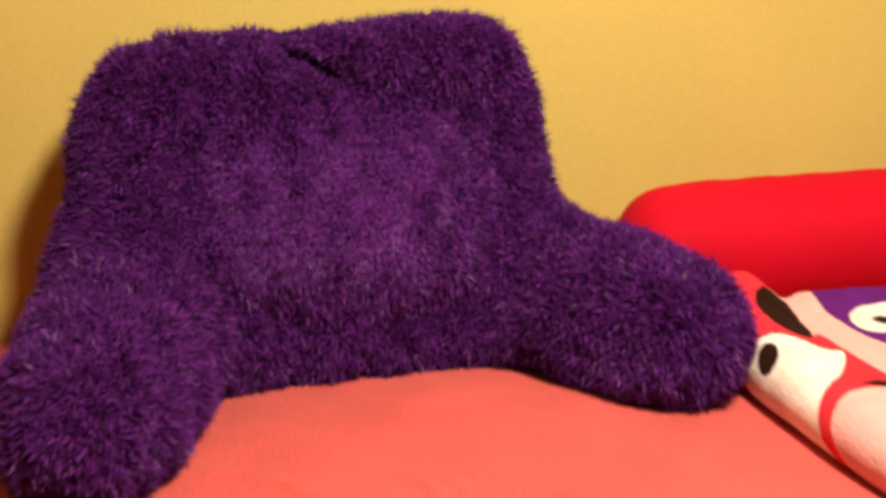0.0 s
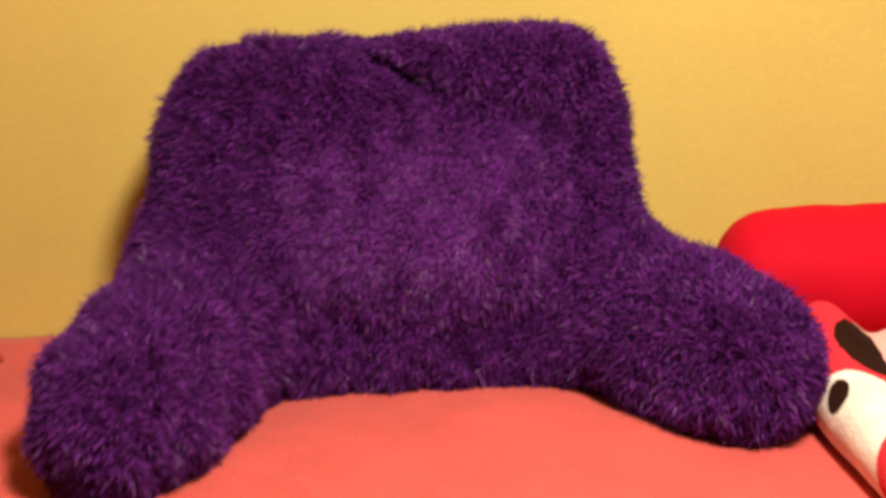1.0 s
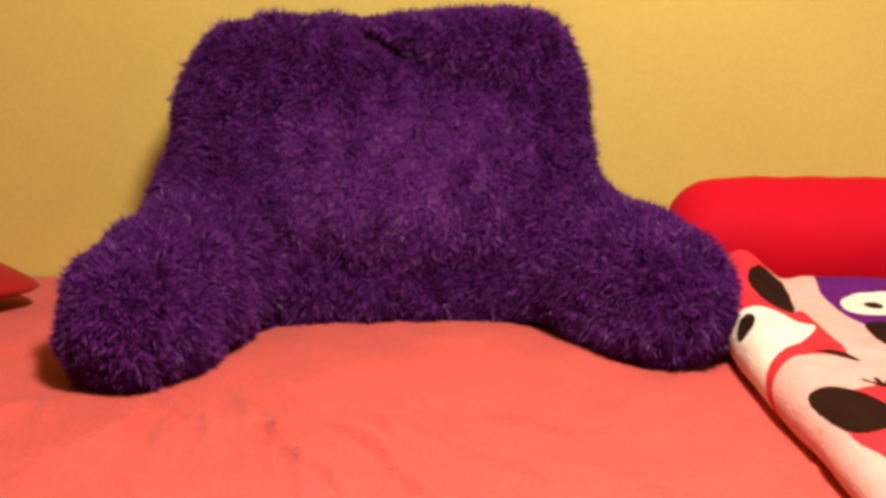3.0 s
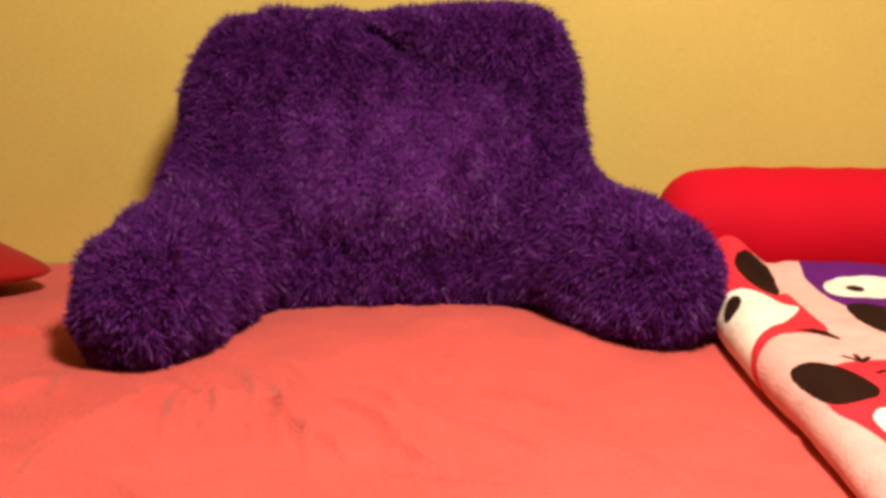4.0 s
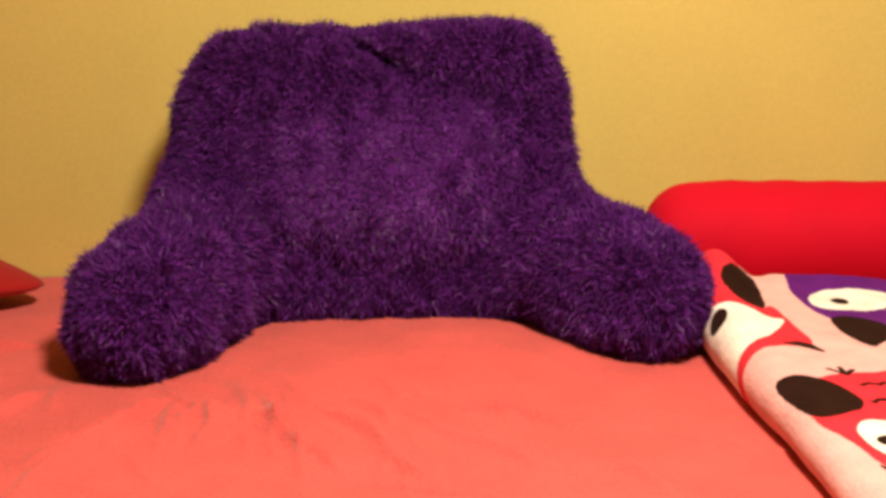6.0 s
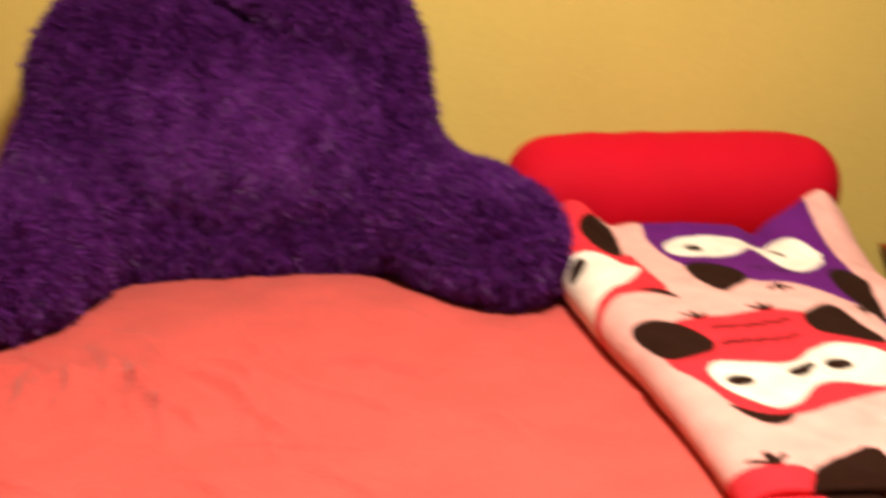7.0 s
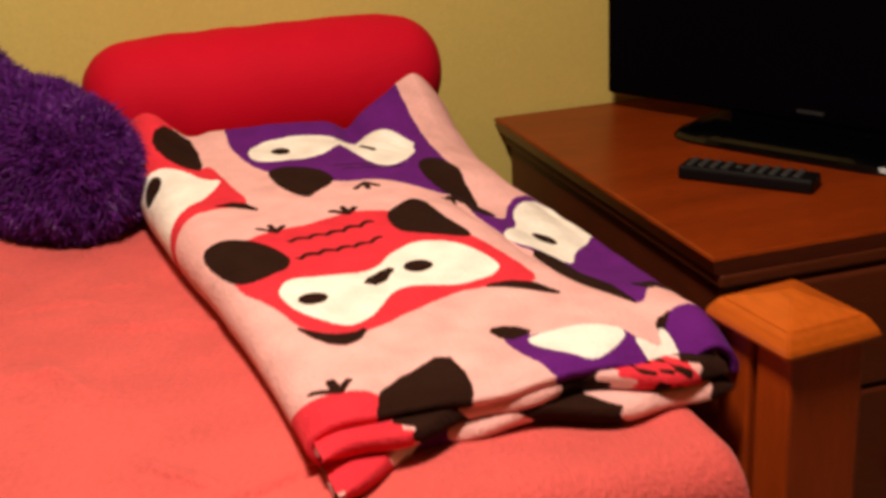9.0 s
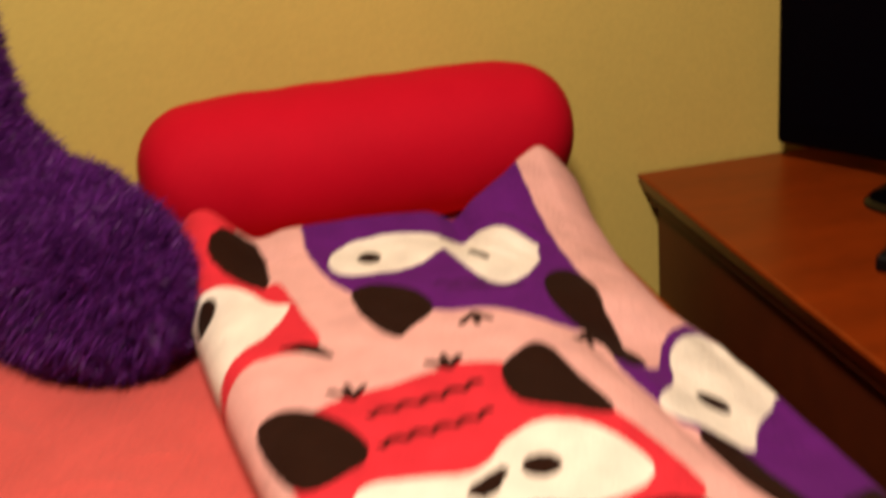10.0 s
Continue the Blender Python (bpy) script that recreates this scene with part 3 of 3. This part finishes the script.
def top_print(s, y):
    """Distances to the shapes printed on the blanket's upper side."""
    strokes = [stroke(s, y, 0.447, -0.449 - k, 0.532 - k * 0.05, -0.432 - k, 0.0034, 0.0050, 170) for k in (0.0, 0.040)]
    strokes += [stroke(s, y, 0.539 + k, -0.258 - k * 2, 0.603 + k, -0.270 - k * 2, 0.0016, 0.003) for k in (0.0, 0.007)]
    feet = [foot(s, y, *f) for f in ((0.438, -0.422, 1), (0.516, -0.403, 1), (0.556, -0.322, -1), (0.633, -0.367, -1), (0.415, -0.748, 1))]
    return {"red": union(s, y, (RED_BLOCK, LEFT_BLOCK, FRONT_RED)), "purple": union(s, y, (BACK_BLOCK, SIDE_BLOCK, FRONT_BLOCK)),
            "brown": functools.reduce(np.minimum, strokes + feet + [union(s, y, RED_EARS[:2] + BACK_EARS), union(s, y, RED_EARS[2:] + LEFT_PATCHES + SIDE_PATCHES + FRONT_PATCHES, 1)]),
            "white": union(s, y, (RED_LOBES, LEFT_LOBE, SIDE_LOBE) + BACK_LOBES + FRONT_LOBES),
            "dot": functools.reduce(np.minimum, (ell(s, y, 0.437, -0.576, 0.0135, 0.0125), ell(s, y, 0.542, -0.548, 0.0135, 0.0135), ell(s, y, 0.497, -0.179, 0.011, 0.013),
                                                 ell(s, y, 0.347, -0.224, 0.0115, 0.0175, -0.3), ell(s, y, 0.697, -0.468, 0.0090, 0.017, 0.3),
                                                 shape_of(s, y, ((0.481, -0.559), (0.528, -0.534), (0.500, -0.576)), 1),
                                                 stroke(s, y, 0.568, -0.157, 0.580, -0.167, 0.003), stroke(s, y, 0.585, -0.204, 0.595, -0.220, 0.003)))}


def edge_print(s, y, bands):
    """Bands of the print that show on the folded front."""
    f = {k: np.full_like(s, 1.0) for k in ("red", "purple", "brown", "white", "dot")}
    for k, a, b in bands:
        f[k] = np.minimum(f[k], np.abs(s + 0.4 * (y + 0.79) - (a + b) / 2) - (b - a) / 2 + 0.004 * np.sin(y * 300 + a * 90))
    return f


def blanket():
    top = tagged(empty("folded_blanket", (0.55, -0.45, BED_Z)), "folded pale pink fleece blanket with bold red and purple print", "blanket")
    y = np.linspace(-0.108, -0.778, 330)
    left = 0.338 + 0.048 * smooth01(-y, 0.1, 0.75)
    right = np.interp(-y, [0.10, 0.20, 0.32, 0.37, 0.52, 0.66, 0.70, 0.78], [0.732, 0.730, 0.728, 0.746, 0.753, 0.753, 0.741, 0.733])
    zt = np.interp(y, [-0.80, -0.70, -0.37, -0.15, -0.10], [0.588, 0.590, 0.607, 0.616, 0.630])
    rows, S, Yc = [], [], []
    q = np.linspace(0, 1, 270)
    for yi, xl, xr, zi in zip(y, left, right, zt):
        rx, rz = 0.030, (zi - 0.553) / 2
        arc = math.pi * (rx + rz) / 2
        wide = 0.098 - 0.048 * float(smooth01(-yi, 0.28, 0.38))
        flat, roll = xr - wide - (xl + rx), wide + 0.022
        tot = arc + flat + roll
        p = q * tot
        th = np.clip(p / arc, 0, 1) * math.pi - math.pi / 2
        g = np.clip((p - arc - flat) / roll, 0, 1)
        x = np.where(p < arc, xl + rx - rx * np.cos(th), xl + rx + np.minimum(p - arc, flat)) + wide * np.sin(g * math.pi / 2)
        z = np.where(p < arc, 0.553 + rz + rz * np.sin(th), zi) - (0.050 - 0.016 * float(smooth01(-yi, 0.28, 0.38))) * (1 - np.cos(g * math.pi / 2))
        rows.append(np.stack([x, np.full_like(x, yi), z], -1))
        S.append(xl + rx + p - arc)
        Yc.append(np.full_like(x, yi))
    P, S, Yc = np.array(rows), np.array(S), np.array(Yc)
    X, Y, Z = P[..., 0].copy(), P[..., 1].copy(), P[..., 2].copy()
    up = smooth01(Z, 0.56, 0.60)
    # the back edge lifts at both corners, and sags between
    Z += 0.040 * np.exp(-((X - 0.352) / 0.035) ** 2) * smooth01(Y, -0.24, -0.11) * up
    Z += 0.040 * np.clip((X - 0.605) / 0.085, 0, 1) * (1 - 0.45 * smooth01(X, 0.69, 0.73)) * smooth01(Y, -0.22, -0.10) * up
    Y += 0.040 * smooth01(X, 0.62, 0.70) * smooth01(Y, -0.25, -0.10)
    Y -= 0.03 * np.exp(-((X - 0.39) / 0.03) ** 2) * smooth01(Y, -0.2, -0.11)
    Z -= 0.014 * np.exp(-((X - 0.592) / 0.018) ** 2) * smooth01(Y, -0.21, -0.14)
    # a crease along the right side, and pleats where the cloth is bunched
    Z -= 0.005 * np.exp(-((X - 0.630 + 0.18 * (Y + 0.389)) / 0.009) ** 2) * smooth01(-Y, 0.34, 0.42) * (1 - smooth01(-Y, 0.62, 0.70))
    # the side strip lies lower than the middle, from that crease on
    Z -= 0.028 * smooth01(X, 0.600 - 0.12 * (Y + 0.45), 0.705 - 0.12 * (Y + 0.45)) * smooth01(-Y, 0.30, 0.38) * (1 - smooth01(-Y, 0.54, 0.71)) * up
    Z += 0.0080 * np.sin((X + 0.6 * Y) * 260) * np.exp(-((X - 0.622) / 0.022) ** 2 - ((Y + 0.185) / 0.03) ** 2)
    Z += 0.0028 * wave(X, Y, 26, 4) + 0.0010 * wave(X, Y, 70, 2)
    Z += 0.016 * np.exp(-((X - 0.722) / 0.020) ** 2 - ((Y + 0.740) / 0.045) ** 2)
    # the front lip turns under
    lip = smooth01(-Y, 0.755, 0.778)
    Z -= 0.008 * lip ** 2 * up
    Z -= 0.013 * smooth01(X, 0.61, 0.68) * (1 - smooth01(X, 0.69, 0.72)) * smooth01(-Y, 0.735, 0.778)
    Y += 0.010 * wave(X, X * 0, 11, 1) * smooth01(-Y, 0.6, 0.786)
    ob = grid_mesh("top_layer", np.stack([X, Y, Z], -1) - np.array([0.55, -0.45, BED_Z]), FLEECE, top, fields=top_print(S, Yc))
    so = ob.modifiers.new("thick", "SOLIDIFY")
    so.thickness, so.offset = 0.007, -1

    def layer(name, x0, x1, front, z0, z1, bands, seed, curl):
        """A folded layer under the top one, with a rounded and wavy front."""
        cols, ring = 160, 28
        xs = np.linspace(x0, x1, cols)
        rr = (z1 - z0) / 2
        pts, S2, Y2 = [], [], []
        for x in xs:
            f = front + 0.012 * math.sin(x * 23 + seed) + 0.006 * math.sin(x * 61 + seed * 2) - curl * max(0, 1 - (x - x0) / 0.12) ** 2
            sag = 0.004 * math.sin(x * 31 + seed)
            e = min(1, max(0.15, min(x - x0, x1 - x) / 0.02)) ** 0.5
            row, s2, y2 = [], [], []
            run = np.linspace(0, 1, 10)
            for k in run:
                row.append((x, -0.69 + (f + rr + 0.69) * k, (z0 + z1) / 2 + rr * e))
                y2.append(row[-1][1])
            for k in np.linspace(0, math.pi, ring):
                row.append((x, f + rr - rr * math.sin(k), (z0 + z1) / 2 + rr * e * math.cos(k) + sag * math.sin(k)))
                y2.append(f + rr - k * rr)
            for k in run[::-1]:
                row.append((x, -0.69 + (f + rr + 0.69) * k, (z0 + z1) / 2 - rr * e))
                y2.append(f - 3 * rr)
            pts.append(row)
            Y2.append(y2)
            S2.append([x] * len(row))
        A = np.array(pts)
        o = grid_mesh(name, A - np.array([0.55, -0.45, BED_Z]), FLEECE, top, fields=edge_print(np.array(S2), np.array(Y2), bands), closed=True)
        return o

    layer("middle_layer", 0.385, 0.720, -0.786, 0.567, 0.582, (("red", 0.37, 0.447), ("brown", 0.449, 0.505), ("brown", 0.585, 0.622), ("red", 0.636, 0.690), ("brown", 0.650, 0.656), ("brown", 0.664, 0.667), ("brown", 0.675, 0.680), ("brown", 0.692, 0.75)), 1.0, 0.022)
    layer("bottom_layer", 0.388, 0.724, -0.790, 0.5515, 0.566, (("red", 0.37, 0.432), ("white", 0.434, 0.460), ("purple", 0.462, 0.495), ("brown", 0.555, 0.615), ("brown", 0.70, 0.75)), 2.4, 0.038)


blanket()

# ---- chest of drawers, television, remote control ----
CHEST_Z = 0.505


def chest():
    top = tagged(empty("chest_of_drawers", (1.4, -0.08, 0)), "varnished reddish brown wooden chest of drawers beside the bed", "chest")
    o = Vector((-1.4, 0.08, 0))

    def put(name, bm, mat, parent=top, label=""):
        ob = part(name, bm, mat, parent, label)
        if parent is top:
            ob.location = o
        return ob
    bm = box(0.918, 1.90, -0.418, 0.255, 0.480, CHEST_Z)
    bmesh.ops.bevel(bm, geom=[e for e in bm.edges if min(v.co.z for v in e.verts) > 0.5], offset=0.004, segments=2, affect="EDGES", profile=0.5)
    for v in bm.verts:
        # the edge falls back underneath
        if v.co.z < 0.49:
            v.co.x += 0.009 if v.co.x < 1.4 else -0.009
            v.co.y += 0.009 if v.co.y < 0 else 0.0
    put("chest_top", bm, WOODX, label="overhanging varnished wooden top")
    # below the top, the shade on sides and front is painted into the wood
    put("carcass", box(0.942, 1.876, -0.398, 0.25, 0.05, 0.480, 0.003), SHADEWOOD)
    put("moulding", box(0.932, 1.886, -0.411, 0.252, 0.462, 0.4795, 0.005, 3), SHADEWOOD)
    put("plinth", box(0.936, 1.882, -0.405, 0.25, 0.0, 0.06, 0.004), SHADEWOOD)
    for z0, z1 in ((0.305, 0.455), (0.075, 0.298)):
        for x0, x1 in ((0.965, 1.405), (1.413, 1.853)):
            d = put("drawer", box(x0, x1, -0.413, -0.395, z0, z1, 0.004), SHADEWOOD)
            bm = bmesh.new()
            bmesh.ops.create_uvsphere(bm, u_segments=16, v_segments=10, radius=0.016)
            for v in bm.verts:
                v.co = Vector(((x0 + x1) / 2 + v.co.x, -0.425 + v.co.y * 0.8, (z0 + z1) / 2 + v.co.z))
            put("knob", bm, SHADEWOOD, d)


chest()


def television():
    tv = empty("television", (1.09 + 0.34 * 0.5, 0.214 - 0.34 * 0.866, CHEST_Z), -60)
    tagged(tv, "black flat television, switched off, on a glossy stand on the chest", "television")
    # local: x along the screen, -y towards the bed
    part("casing", box(-0.34, 0.34, 0.0, 0.035, 0.027, 0.46, 0.006, 3), BLACK, tv)
    part("casing_back", box(-0.22, 0.22, 0.033, 0.07, 0.08, 0.36, 0.015, 3), MATT, tv)
    part("screen", box(-0.322, 0.322, -0.0015, 0.003, 0.056, 0.443), SCREEN, tv, "dark matt screen")
    bm = bmesh.new()
    prof = ((0.0, 1.0), (0.004, 1.0), (0.010, 0.97), (0.014, 0.90), (0.0155, 0.80))
    rings = []
    for z, k in prof:
        rings.append([bm.verts.new((0.182 * k * math.copysign(abs(math.cos(a)) ** 0.35, math.cos(a)), 0.0 + 0.094 * k * math.copysign(abs(math.sin(a)) ** 0.35, math.sin(a)), z)) for a in (2 * math.pi * i / 48 for i in range(48))])
    for a, b in zip(rings, rings[1:]):
        for i in range(48):
            bm.faces.new((a[i], a[(i + 1) % 48], b[(i + 1) % 48], b[i]))
    bm.faces.new(rings[-1])
    part("stand_base", bm, GLOSS, tv, "glossy black stand base", smooth=False)
    part("stand_neck", box(-0.13, 0.13, 0.004, 0.03, 0.012, 0.09, 0.006, 3), BLACK, tv)
    part("badge", box(-0.02, 0.02, -0.003, 0.002, 0.041, 0.046), KEY, tv, "small silver grey badge")


television()


def remote_control():
    ob = empty("remote_control", (1.092, -0.20, CHEST_Z), -49)
    tagged(ob, "black television remote control lying on the chest", "remote control")
    part("case", box(-0.088, 0.088, -0.021, 0.021, 0.0, 0.019, 0.005, 3), MATT, ob)
    for i in range(10):
        for j in range(3):
            x, y = -0.074 + i * 0.0155, -0.012 + j * 0.012
            if i in (4,) and j != 1:
                continue
            part("key", box(x - 0.0045, x + 0.0045, y - 0.0038, y + 0.0038, 0.0175, 0.0215, 0.0012, 1), KEY, ob)


remote_control()
